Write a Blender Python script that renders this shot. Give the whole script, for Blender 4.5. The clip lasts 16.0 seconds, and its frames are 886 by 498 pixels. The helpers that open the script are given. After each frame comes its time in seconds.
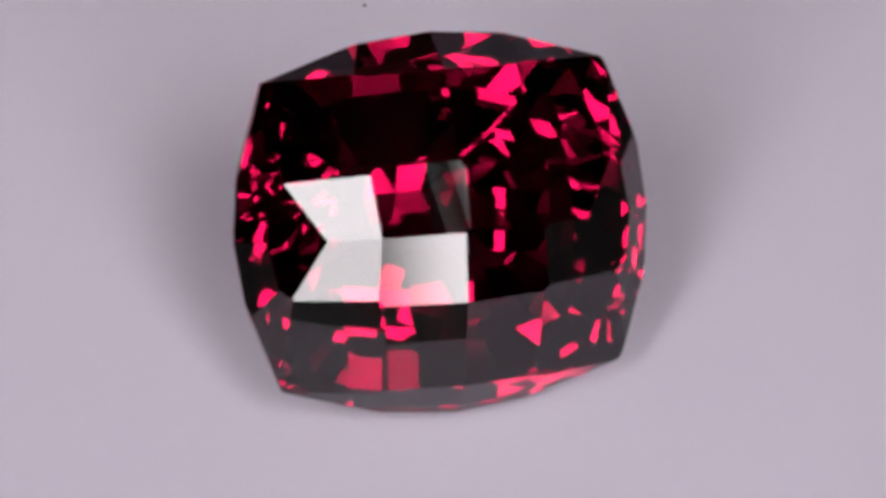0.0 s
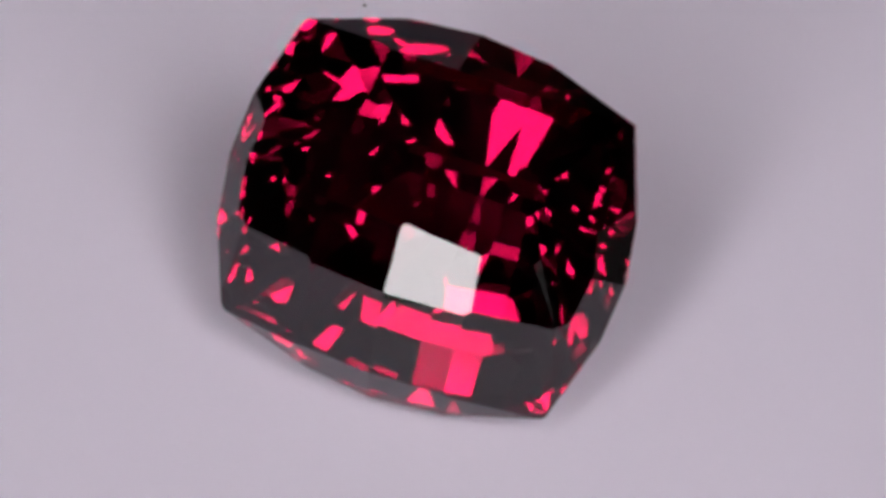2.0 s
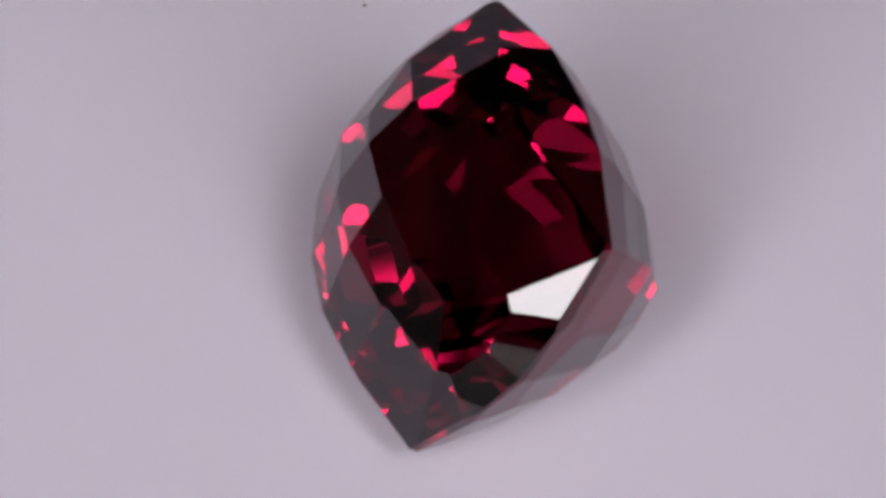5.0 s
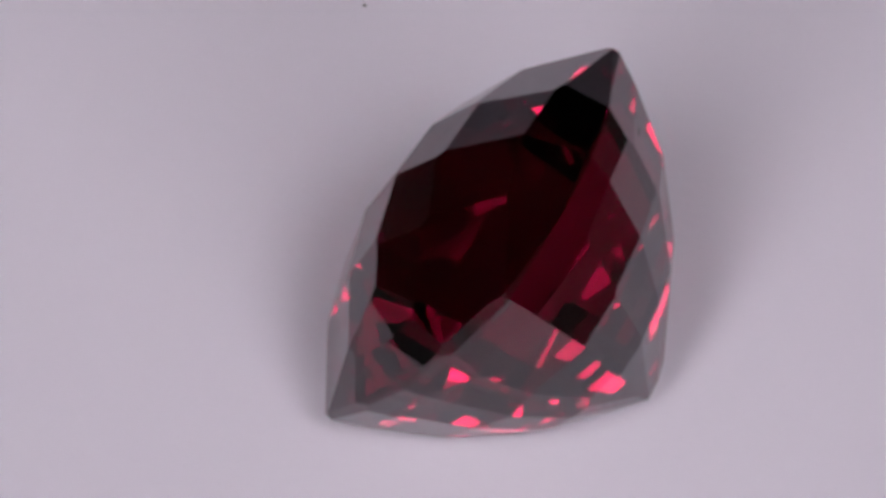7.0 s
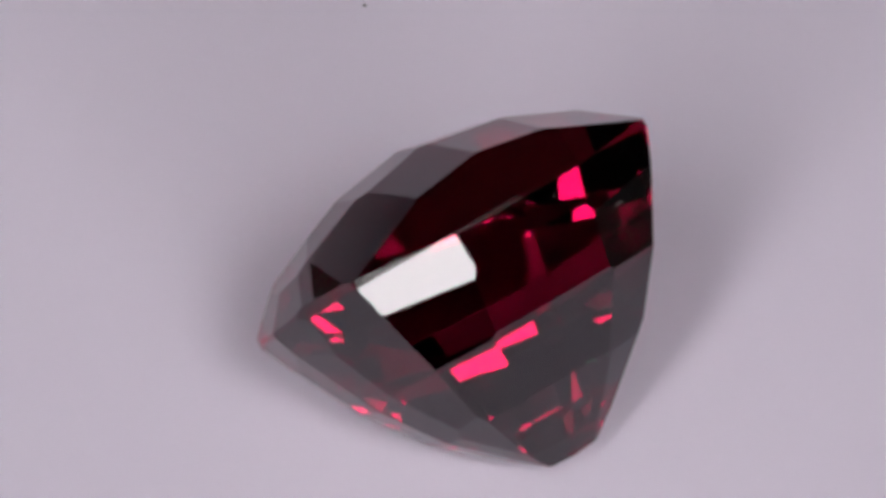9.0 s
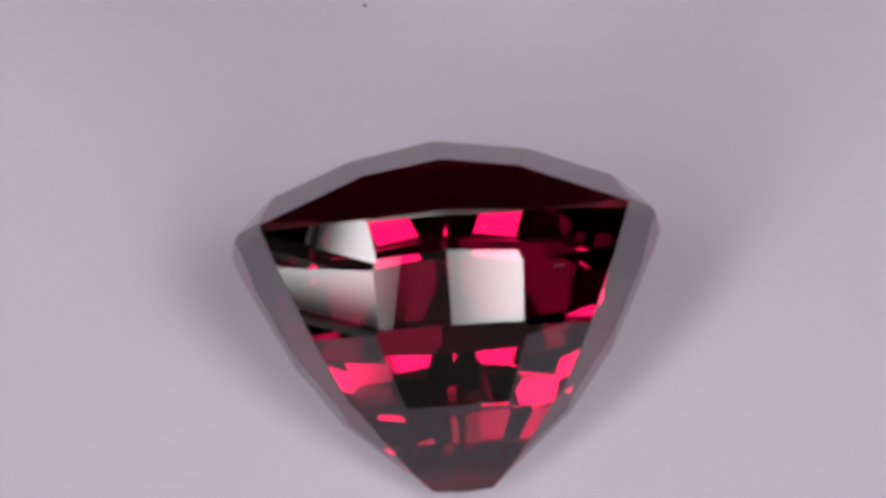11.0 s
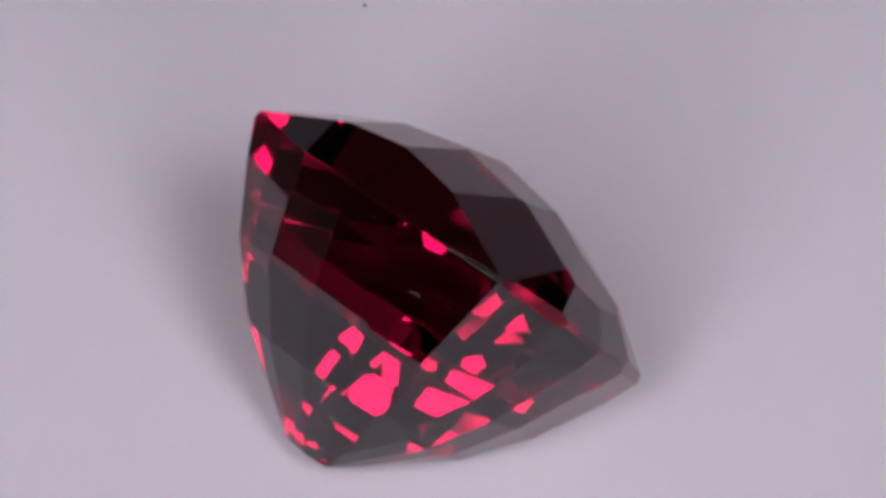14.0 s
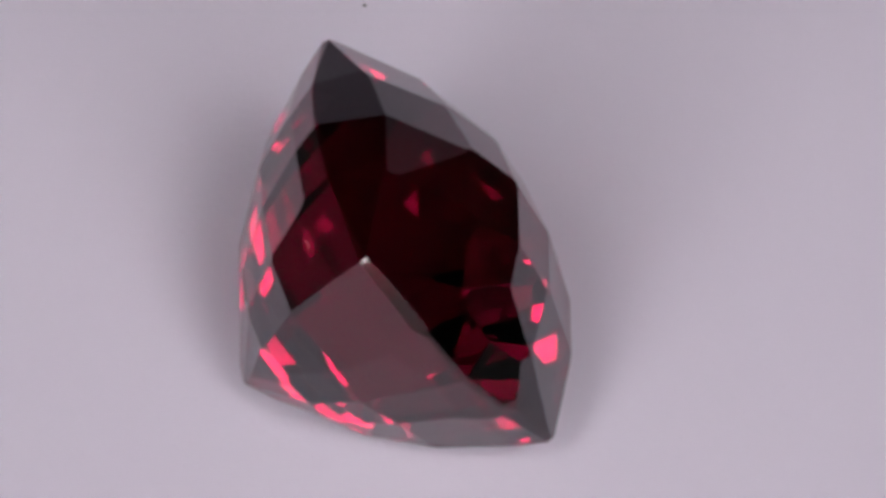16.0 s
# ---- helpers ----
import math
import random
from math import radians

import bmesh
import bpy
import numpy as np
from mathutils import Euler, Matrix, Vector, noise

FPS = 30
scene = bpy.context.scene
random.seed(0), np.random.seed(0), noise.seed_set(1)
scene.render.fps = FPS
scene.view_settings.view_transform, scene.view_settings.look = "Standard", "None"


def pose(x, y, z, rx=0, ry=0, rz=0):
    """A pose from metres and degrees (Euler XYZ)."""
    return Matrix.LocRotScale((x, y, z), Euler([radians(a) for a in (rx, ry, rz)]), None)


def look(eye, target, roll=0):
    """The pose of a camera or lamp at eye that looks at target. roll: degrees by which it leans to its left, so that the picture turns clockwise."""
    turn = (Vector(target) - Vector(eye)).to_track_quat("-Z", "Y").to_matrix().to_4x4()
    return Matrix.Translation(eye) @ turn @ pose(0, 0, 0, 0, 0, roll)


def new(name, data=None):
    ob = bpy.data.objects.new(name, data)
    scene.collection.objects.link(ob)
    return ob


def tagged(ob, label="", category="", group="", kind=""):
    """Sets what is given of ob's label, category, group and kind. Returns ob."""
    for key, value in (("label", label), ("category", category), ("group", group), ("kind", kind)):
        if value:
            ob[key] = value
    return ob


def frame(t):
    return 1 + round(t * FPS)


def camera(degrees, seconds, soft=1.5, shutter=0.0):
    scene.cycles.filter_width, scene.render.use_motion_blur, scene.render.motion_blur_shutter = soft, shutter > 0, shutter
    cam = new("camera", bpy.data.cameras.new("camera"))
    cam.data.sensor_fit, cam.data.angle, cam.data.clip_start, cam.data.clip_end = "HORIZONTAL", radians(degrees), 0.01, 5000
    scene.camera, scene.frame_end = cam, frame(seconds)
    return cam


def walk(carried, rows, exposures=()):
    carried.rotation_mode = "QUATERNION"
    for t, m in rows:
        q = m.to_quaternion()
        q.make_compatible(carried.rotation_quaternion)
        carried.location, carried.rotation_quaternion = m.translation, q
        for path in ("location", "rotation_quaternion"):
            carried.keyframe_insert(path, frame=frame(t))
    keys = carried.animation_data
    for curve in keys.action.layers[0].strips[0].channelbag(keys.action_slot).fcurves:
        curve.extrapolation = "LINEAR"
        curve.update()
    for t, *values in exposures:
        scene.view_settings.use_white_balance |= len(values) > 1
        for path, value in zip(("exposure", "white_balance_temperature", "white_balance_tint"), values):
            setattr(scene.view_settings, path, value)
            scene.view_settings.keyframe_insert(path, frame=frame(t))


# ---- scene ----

UNIT = 0.006  # half the girdle's corner-to-corner width, metres
PITCH, ROLL = 52.92, 6.85  # how the stone leans on its pavilion
IOR_STONE = 1.716
OFF = (-0.0653, 0.0346)
ELEV = radians(43.56)
DIST = 20.0

# facet plan of one quarter: azimuth, elevation, distance from the middle of the girdle plane
FACETS = (
    (48.27, 77.35, 0.5200),  # crown
    (20.55, 67.23, 0.5940),  # crown
    (0.00, 57.82, 0.6925),  # crown kite
    (68.39, 67.05, 0.5726),  # crown rim
    (45.20, 59.99, 0.6426),  # crown
    (83.35, 31.44, 0.8911),  # upper girdle
    (75.52, 28.89, 0.9433),  # upper girdle
    (4.33, 40.69, 0.8926),  # upper girdle
    (20.83, 46.82, 0.8412),  # upper girdle
    (84.78, -18.58, 1.0342),  # pavilion, broad side
    (72.50, -19.75, 1.0677),  # pavilion, broad side
    (85.27, -26.21, 1.0131),  # pavilion, broad side
    (71.52, -25.66, 1.0583),  # pavilion, broad side
    (7.63, -21.35, 1.1161),  # pavilion, narrow side
    (19.16, -23.47, 1.1271),  # pavilion, narrow side
    (5.05, -27.12, 1.0897),  # pavilion, narrow side
    (18.60, -27.35, 1.1059),  # pavilion, narrow side
    (85.22, -38.03, 1.0297),  # pavilion, broad side
    (71.08, -39.75, 1.0751),  # pavilion, broad side
    (84.73, -51.31, 1.1119),  # pavilion, broad side
    (69.75, -51.86, 1.1430),  # pavilion, broad side
    (7.62, -36.56, 1.1053),  # pavilion, narrow side
    (18.24, -35.72, 1.1137),  # pavilion, narrow side
    (6.56, -49.26, 1.1762),  # pavilion, narrow side
    (20.13, -48.38, 1.1738),  # pavilion, narrow side
    (84.76, 0.00, 1.0692),  # girdle
    (72.43, 0.00, 1.1167),  # girdle
    (6.17, 0.00, 1.1839),  # girdle
    (18.68, 0.00, 1.2040),  # girdle
    (41.00, 10.00, 1.2750),  # girdle corner
)
# turntable: seconds, turn in degrees, drift along x and y
TURN = (
    (0.0, 8.99, 0.0651, 0.0392),
    (0.5, 0.29, 0.0366, 0.0493),
    (1.0, -8.32, -0.0051, 0.0477),
    (1.5, -16.82, -0.0520, 0.0473),
    (2.0, -25.36, -0.0664, 0.0419),
    (2.5, -34.04, -0.0589, 0.0311),
    (3.0, -42.51, -0.0551, 0.0270),
    (3.5, -50.89, -0.0515, 0.0221),
    (4.2, -62.80, -0.0283, 0.0214),
    (6.3, -101.19, 0.0917, -0.0309),
    (7.0, -113.11, 0.0791, -0.0348),
    (7.5, -121.77, 0.0652, -0.0519),
    (8.0, -130.44, 0.0520, -0.0701),
    (8.5, -138.98, 0.0139, -0.0499),
    (9.2, -150.99, -0.0687, -0.0149),
    (11.3, -186.56, -0.0471, -0.0155),
    (12.0, -198.05, -0.0242, -0.0216),
    (12.5, -206.79, 0.0002, -0.0222),
    (13.0, -215.43, 0.0135, -0.0299),
    (13.5, -223.64, 0.0299, -0.0310),
    (14.0, -231.81, 0.0355, -0.0271),
    (14.5, -240.15, 0.0255, -0.0079),
    (15.0, -248.85, 0.0037, 0.0200),
    (15.5, -257.90, 0.0061, 0.0390),
    (16.0, -267.10, 0.0127, 0.0335),
)


# a facet that the cutter set a little off its three sisters: row, side of x, side of y
ODD = {(0, 1, 1): (40.27, 76.35, 0.5253)}


def stone_planes():
    out = []
    for row, regular in enumerate(FACETS):
        for sx in (1, -1):
            for sy in (1, -1):
                az, el, d = ODD.get((row, sx, sy), regular)
                ca, sa, ce, se = math.cos(radians(az)), math.sin(radians(az)), math.cos(radians(el)), math.sin(radians(el))
                n = (round(ce * ca * sx, 6), round(ce * sa * sy, 6), round(se, 6))
                if (n, d) not in out:
                    out.append((n, d))
    return out


def cut_stone():
    bm = bmesh.new()
    bmesh.ops.create_cube(bm, size=4.0)
    for n, d in stone_planes():
        nv = Vector(n).normalized()
        cut = bmesh.ops.bisect_plane(bm, geom=bm.verts[:] + bm.edges[:] + bm.faces[:], dist=1e-5,
                                     plane_co=nv * d, plane_no=nv, clear_outer=True)
        edges = [e for e in cut["geom_cut"] if isinstance(e, bmesh.types.BMEdge) and e.is_boundary]
        if edges:
            bmesh.ops.edgeloop_fill(bm, edges=edges)
    bmesh.ops.remove_doubles(bm, verts=bm.verts[:], dist=2e-4)
    bmesh.ops.dissolve_degenerate(bm, edges=bm.edges[:], dist=2e-4)
    bmesh.ops.recalc_face_normals(bm, faces=bm.faces[:])
    return bm


stone = cut_stone()
LEAN = pose(0, 0, 0, PITCH) @ pose(0, 0, 0, 0, ROLL)
LOW = min((LEAN @ v.co).z for v in stone.verts)

# ---- camera ----
forward = Vector((0, math.cos(ELEV), -math.sin(ELEV)))
upward = Vector((0, math.sin(ELEV), math.cos(ELEV)))
eye = (-forward * DIST + upward * -0.0987 + Vector((-0.0024, 0, -LOW))) * UNIT
view = look(eye, eye + forward, 1.72)
cam = camera(14.08, 16.0, soft=4.0)
scene.cycles.caustics_refractive = scene.cycles.caustics_reflective = True
walk(cam, [(0.0, view), (16.0, view)], [(0.0, 0.0), (16.0, 0.0)])

# ---- light ----
world = bpy.data.worlds.new("room_light")
world.use_nodes = True
world.node_tree.nodes["Background"].inputs[0].default_value = (0.75, 0.72, 0.8, 1)
world.node_tree.nodes["Background"].inputs[1].default_value = 0.02
scene.world = world


def at_angle(az, el, dist):
    """A place seen from the stone: az to the right of the camera's side, el above the table."""
    a, e = radians(az), radians(el)
    return Vector((math.sin(a) * math.cos(e), -math.cos(a) * math.cos(e), math.sin(e))) * dist


# side, height over the table, distance, width, height, glow
SOFTBOXES = ((-27.8, 34.0, 0.62, 0.115, 0.58, 11.3), (28.0, 47.6, 0.62, 0.19, 0.23, 11.9), (23.2, 15.6, 0.45, 0.20, 0.10, 11.2),
             # low glowing panel added in place of an assumed white reflector
             (-20.5, 8.0, 0.60, 0.32, 0.125, 8.8))


# ---- materials ----
def material(name):
    m = bpy.data.materials.new(name)
    m.use_nodes = True
    return m, m.node_tree.nodes, m.node_tree.links, m.node_tree.nodes["Principled BSDF"]


def gem_material():
    m, nodes, links, b = material("red_garnet")
    b.inputs["Base Color"].default_value = (0.16, 0.0008, 0.0165, 1)
    b.inputs["Roughness"].default_value = 0.0
    b.inputs["IOR"].default_value = IOR_STONE
    b.inputs["Transmission Weight"].default_value = 1.0
    return m


def girdle_material():
    """The same red stone with the ground, faintly pitted finish of its rim."""
    m, nodes, links, b = material("ground_girdle")
    b.inputs["Base Color"].default_value = (0.16, 0.0008, 0.0165, 1)
    b.inputs["IOR"].default_value = IOR_STONE
    b.inputs["Transmission Weight"].default_value = 1.0
    coord = nodes.new("ShaderNodeTexCoord")
    pits = nodes.new("ShaderNodeTexNoise")
    pits.inputs["Scale"].default_value = 9000
    pits.inputs["Detail"].default_value = 3
    rough = nodes.new("ShaderNodeMapRange")
    rough.inputs["To Min"].default_value = 0.08
    rough.inputs["To Max"].default_value = 0.3
    bump = nodes.new("ShaderNodeBump")
    bump.inputs["Strength"].default_value = 0.25
    bump.inputs["Distance"].default_value = 0.00002
    links.new(coord.outputs["Object"], pits.inputs["Vector"])
    links.new(pits.outputs["Fac"], rough.inputs["Value"])
    links.new(rough.outputs["Result"], b.inputs["Roughness"])
    links.new(pits.outputs["Fac"], bump.inputs["Height"])
    links.new(bump.outputs["Normal"], b.inputs["Normal"])
    return m


def paper_material():
    m, nodes, links, b = material("matte_paper")
    coord = nodes.new("ShaderNodeTexCoord")
    grain = nodes.new("ShaderNodeTexNoise")
    grain.inputs["Scale"].default_value = 900
    grain.inputs["Detail"].default_value = 6
    broad = nodes.new("ShaderNodeTexNoise")
    broad.inputs["Scale"].default_value = 60
    links.new(coord.outputs["Object"], grain.inputs["Vector"])
    links.new(coord.outputs["Object"], broad.inputs["Vector"])
    mix = nodes.new("ShaderNodeMix")
    mix.data_type = "RGBA"
    mix.inputs["A"].default_value = (0.775, 0.705, 0.835, 1)
    mix.inputs["B"].default_value = (0.81, 0.742, 0.862, 1)
    links.new(broad.outputs["Fac"], mix.inputs["Factor"])
    links.new(mix.outputs["Result"], b.inputs["Base Color"])
    bump = nodes.new("ShaderNodeBump")
    bump.inputs["Strength"].default_value = 0.18
    bump.inputs["Distance"].default_value = 0.0002
    links.new(grain.outputs["Fac"], bump.inputs["Height"])
    links.new(bump.outputs["Normal"], b.inputs["Normal"])
    b.inputs["Roughness"].default_value = 0.75
    return m


def plain_material(name, colour, rough):
    m, nodes, links, b = material(name)
    n = nodes.new("ShaderNodeTexNoise")
    n.inputs["Scale"].default_value = 12
    ramp = nodes.new("ShaderNodeMix")
    ramp.data_type = "RGBA"
    ramp.inputs["A"].default_value = (*[c * 0.85 for c in colour], 1)
    ramp.inputs["B"].default_value = (*[c * 1.1 for c in colour], 1)
    links.new(n.outputs["Fac"], ramp.inputs["Factor"])
    links.new(ramp.outputs["Result"], b.inputs["Base Color"])
    b.inputs["Roughness"].default_value = rough
    return m


GEM, GIRDLE, PAPER = gem_material(), girdle_material(), paper_material()
DARK = plain_material("dark_paint", (0.035, 0.034, 0.034), 0.8)
WALL = plain_material("dim_wall_paint", (0.13, 0.128, 0.125), 0.85)


def link_mesh(name, bm, mat, parent=None):
    me = bpy.data.meshes.new(name)
    bm.to_mesh(me)
    bm.free()
    me.materials.append(mat)
    ob = new(name, me)
    ob.parent = parent
    return ob


def box(name, x0, y0, z0, x1, y1, z1, mat):
    bm = bmesh.new()
    bmesh.ops.create_cube(bm, size=1.0)
    for v in bm.verts:
        v.co = Vector(((x0 + x1) / 2 + v.co.x * (x1 - x0), (y0 + y1) / 2 + v.co.y * (y1 - y0), (z0 + z1) / 2 + v.co.z * (z1 - z0)))
    return link_mesh(name, bm, mat)


# ---- the place ----
def paper_sheet():
    """White sheet on the table, narrow in front fanning out behind the stone and sweeping up far behind it."""
    bm = bmesh.new()
    # narrow sides, fan and sweep lie out of view, shaped to set facet reflections
    near, far, front, straight, back, radius, top, thick = 0.036, 0.70, -0.0225, 0.047, 0.85, 0.10, 0.56, 0.0004
    line = [(front, 0.0, 0.0, 1.0)] + [(straight + (back - straight) * i / 12, 0.0, 0.0, 1.0) for i in range(13)]
    for i in range(1, 13):
        a = i / 12 * math.pi / 2
        line.append((back + radius * math.sin(a), radius * (1 - math.cos(a)), -math.sin(a), math.cos(a)))
    line.append((back + radius, top, -1.0, 0.0))
    rings = []
    for y, z, ny, nz in line:
        half = near + (far - near) * max(0.0, (y - straight) / (back - straight))
        rings.append([bm.verts.new(c) for c in ((-half, y, z), (half, y, z), (half, y - ny * thick, z - nz * thick), (-half, y - ny * thick, z - nz * thick))])
    for lower, upper in zip(rings, rings[1:]):
        for k in range(4):
            bm.faces.new((lower[k], lower[(k + 1) % 4], upper[(k + 1) % 4], upper[k]))
    bm.faces.new(rings[0])
    bm.faces.new(rings[-1])
    bmesh.ops.recalc_face_normals(bm, faces=bm.faces[:])
    return link_mesh("backdrop", bm, PAPER)


tagged(paper_sheet(), "matte lavender-white paper sheet under the gemstone", "backdrop", kind="structure")
tagged(box("table", -0.9, -0.9, -0.04, 0.9, 1.0, -0.0015, DARK), "dark tabletop under the paper sheet", "table", kind="structure")
for name, b in (("floor", (-2, -2, -0.8, 2, 2, -0.75)), ("ceiling", (-2, -2, 1.7, 2, 2, 1.75)),
                ("wall_north", (-2, 2, -0.75, 2, 2.05, 1.7)), ("wall_south", (-2, -2.05, -0.75, 2, -2, 1.7)),
                ("wall_east", (2, -2, -0.75, 2.05, 2, 1.7)), ("wall_west", (-2.05, -2, -0.75, -2, 2, 1.7))):
    tagged(box(name, *b, WALL), "plain dark painted " + name.split("_")[0] + " of the room", name.split("_")[0], kind="structure")

# ---- softboxes ----
TABLE_Z = -0.0015


def diffuser_material(glow):
    """Cloth lit from behind: brightest over the bulb, dimmer towards the seams."""
    m, nodes, links, b = material("softbox_cloth")
    coord = nodes.new("ShaderNodeTexCoord")
    sep = nodes.new("ShaderNodeSeparateXYZ")
    links.new(coord.outputs["Generated"], sep.inputs[0])
    fall = None
    for axis in ("X", "Y"):
        off = nodes.new("ShaderNodeMath")
        off.operation = "SUBTRACT"
        off.inputs[1].default_value = 0.5
        links.new(sep.outputs[axis], off.inputs[0])
        size = nodes.new("ShaderNodeMath")
        size.operation = "ABSOLUTE"
        links.new(off.outputs[0], size.inputs[0])
        curve = nodes.new("ShaderNodeMapRange")
        curve.interpolation_type = "SMOOTHSTEP"
        curve.inputs["From Min"].default_value = 0.5
        curve.inputs["From Max"].default_value = 0.4
        links.new(size.outputs[0], curve.inputs["Value"])
        if fall is None:
            fall = curve.outputs[0]
        else:
            both = nodes.new("ShaderNodeMath")
            both.operation = "MULTIPLY"
            links.new(fall, both.inputs[0])
            links.new(curve.outputs[0], both.inputs[1])
            fall = both.outputs[0]
    power = nodes.new("ShaderNodeMath")
    power.operation = "MULTIPLY_ADD"
    power.inputs[1].default_value = glow
    power.inputs[2].default_value = glow * 0.02
    links.new(fall, power.inputs[0])
    b.inputs["Base Color"].default_value = (0.8, 0.8, 0.8, 1)
    b.inputs["Emission Color"].default_value = (1.0, 0.96, 0.98, 1)
    links.new(power.outputs[0], b.inputs["Emission Strength"])
    return m


def softbox(az, el, dist, wide, tall, glow):
    """A black tapered housing with a glowing cloth front that faces the stone."""
    base = new("softbox")
    base.matrix_world = look(at_angle(az, el, dist), (0, 0, 0))
    bm = bmesh.new()
    front = [bm.verts.new((x * (wide / 2 + 0.004), y * (tall / 2 + 0.004), -0.012)) for x, y in ((-1, -1), (1, -1), (1, 1), (-1, 1))]
    rear = [bm.verts.new((x * 0.06, y * 0.06, 0.16)) for x, y in ((-1, -1), (1, -1), (1, 1), (-1, 1))]
    for k in range(4):
        bm.faces.new((front[k], front[(k + 1) % 4], rear[(k + 1) % 4], rear[k]))
    bm.faces.new(rear)
    bmesh.ops.recalc_face_normals(bm, faces=bm.faces[:])
    bmesh.ops.solidify(bm, geom=bm.faces[:], thickness=0.003)
    link_mesh("housing", bm, DARK, base)
    bm = bmesh.new()
    bmesh.ops.create_cube(bm, size=1.0)
    for v in bm.verts:
        v.co = Vector((v.co.x * wide, v.co.y * tall, v.co.z * 0.002))
    link_mesh("diffuser", bm, diffuser_material(glow), base)
    # a post from the back of the housing down to a round foot on the table
    top = base.matrix_world @ Vector((0, 0, 0.165))
    turn = base.matrix_world.inverted()
    for name, radius, low, high in (("post", 0.006, TABLE_Z + 0.008, top.z), ("foot", 0.05, TABLE_Z, TABLE_Z + 0.008)):
        bm = bmesh.new()
        bmesh.ops.create_cone(bm, cap_ends=True, segments=24, radius1=radius, radius2=radius, depth=1.0)
        for v in bm.verts:
            v.co = turn @ Vector((top.x + v.co.x, top.y + v.co.y, (low + high) / 2 + v.co.z * (high - low)))
        link_mesh(name, bm, DARK, base)
    return tagged(base, "black softbox lamp with a glowing white cloth front", "softbox", "studio lamps")


for row in SOFTBOXES:
    softbox(*row)

# ---- the gemstone ----
def stone_part(name, keep, mat, parent, label):
    """One zone of the cut stone: the faces whose normal keep() accepts."""
    bm = stone.copy()
    bm.normal_update()
    bmesh.ops.delete(bm, geom=[f for f in bm.faces if not keep(f.normal)], context="FACES")
    for v in bm.verts:
        v.co *= UNIT
    return tagged(link_mesh(name, bm, mat, parent), label)


gem = tagged(new("gemstone"), "deep red faceted cushion-cut gemstone leaning on its pavilion", "gemstone")
gem.empty_display_size = UNIT
RIM = {(round(v[0], 3), round(v[1], 3)) for v, d in stone_planes() if abs(v[2]) < 0.2}


def on_rim(n):
    return any(abs(n.x - x) < 0.004 and abs(n.y - y) < 0.004 for x, y in RIM)


stone_part("crown", lambda n: n.z > 0.02 and not on_rim(n), GEM, gem, "domed crown with a grid of square and kite facets")
stone_part("girdle", on_rim, GIRDLE, gem, "thin ground girdle band")
stone_part("pavilion", lambda n: n.z < -0.02 and not on_rim(n), GEM, gem, "deep pavilion with stepped rows of facets")


def on_stone(x, z):
    """The place on the broad side of the stone over x, z of its plan."""
    return min((d - n[0] * x - n[2] * z) / n[1] for n, d in stone_planes() if n[1] > 0.05)


def fleck(name, parent, centre, size, mat, squash=0.5):
    bm = bmesh.new()
    bmesh.ops.create_icosphere(bm, subdivisions=2, radius=1.0)
    for v in bm.verts:
        k = 1 + 0.35 * noise.noise(v.co * 1.7 + Vector(centre) * 900)
        v.co = Vector((v.co.x * size * k, v.co.y * size * k * 0.7, v.co.z * size * k * squash)) + Vector(centre)
    return link_mesh(name, bm, mat, parent)


LINT = plain_material("pale_lint", (0.14, 0.135, 0.13), 0.9)
GRIT = plain_material("dark_grit", (0.03, 0.028, 0.03), 0.9)
for x, z, size in ((-0.201, -0.134, 0.005), (-0.335, -0.245, 0.006), (-0.26, -1.022, 0.007), (-0.905, -0.35, 0.005),
                   (-0.951, -0.22, 0.004), (-1.066, -0.228, 0.005)):
    fleck("dust_fleck", gem, Vector((x, on_stone(x, z), z)) * UNIT, size * UNIT, LINT)


def lint_thread(x, z, radius, turn):
    """A short curved fibre that clings to the stone."""
    cu = bpy.data.curves.new("lint_thread", "CURVE")
    cu.dimensions, cu.bevel_depth, cu.bevel_resolution = "3D", 0.0022 * UNIT, 1
    sp = cu.splines.new("POLY")
    sp.points.add(8)
    for i in range(9):
        a = turn + i / 8 * 2.2
        px, pz = x + radius * math.cos(a), z + radius * 0.55 * math.sin(a)
        sp.points[i].co = (*(Vector((px, on_stone(px, pz) + 0.002, pz)) * UNIT), 1)
    cu.materials.append(LINT)
    ob = new("lint_thread", cu)
    ob.parent = gem
    return ob


lint_thread(-0.13, -1.03, 0.05, 0.9)
lint_thread(-0.595, -0.357, 0.035, 0.2)

# a grain of grit on the paper behind the stone
grit = fleck("grit_speck", None, (0.0, 0.0, 0.0), 0.00007, GRIT, 0.6)
grit.location = (-0.0033, 0.0191, 0.00003)
tagged(grit, "tiny dark speck of grit on the pale paper", "speck")


def motions():
    rows = []
    for t, turn, dx, dy in TURN:
        spin = pose(0, 0, 0, 0, 0, turn)
        place = spin @ Vector((*OFF, 0)) + Vector((dx, dy, -LOW))
        rows.append((t, Matrix.Translation(place * UNIT) @ spin @ LEAN))
    walk(gem, rows)


motions()
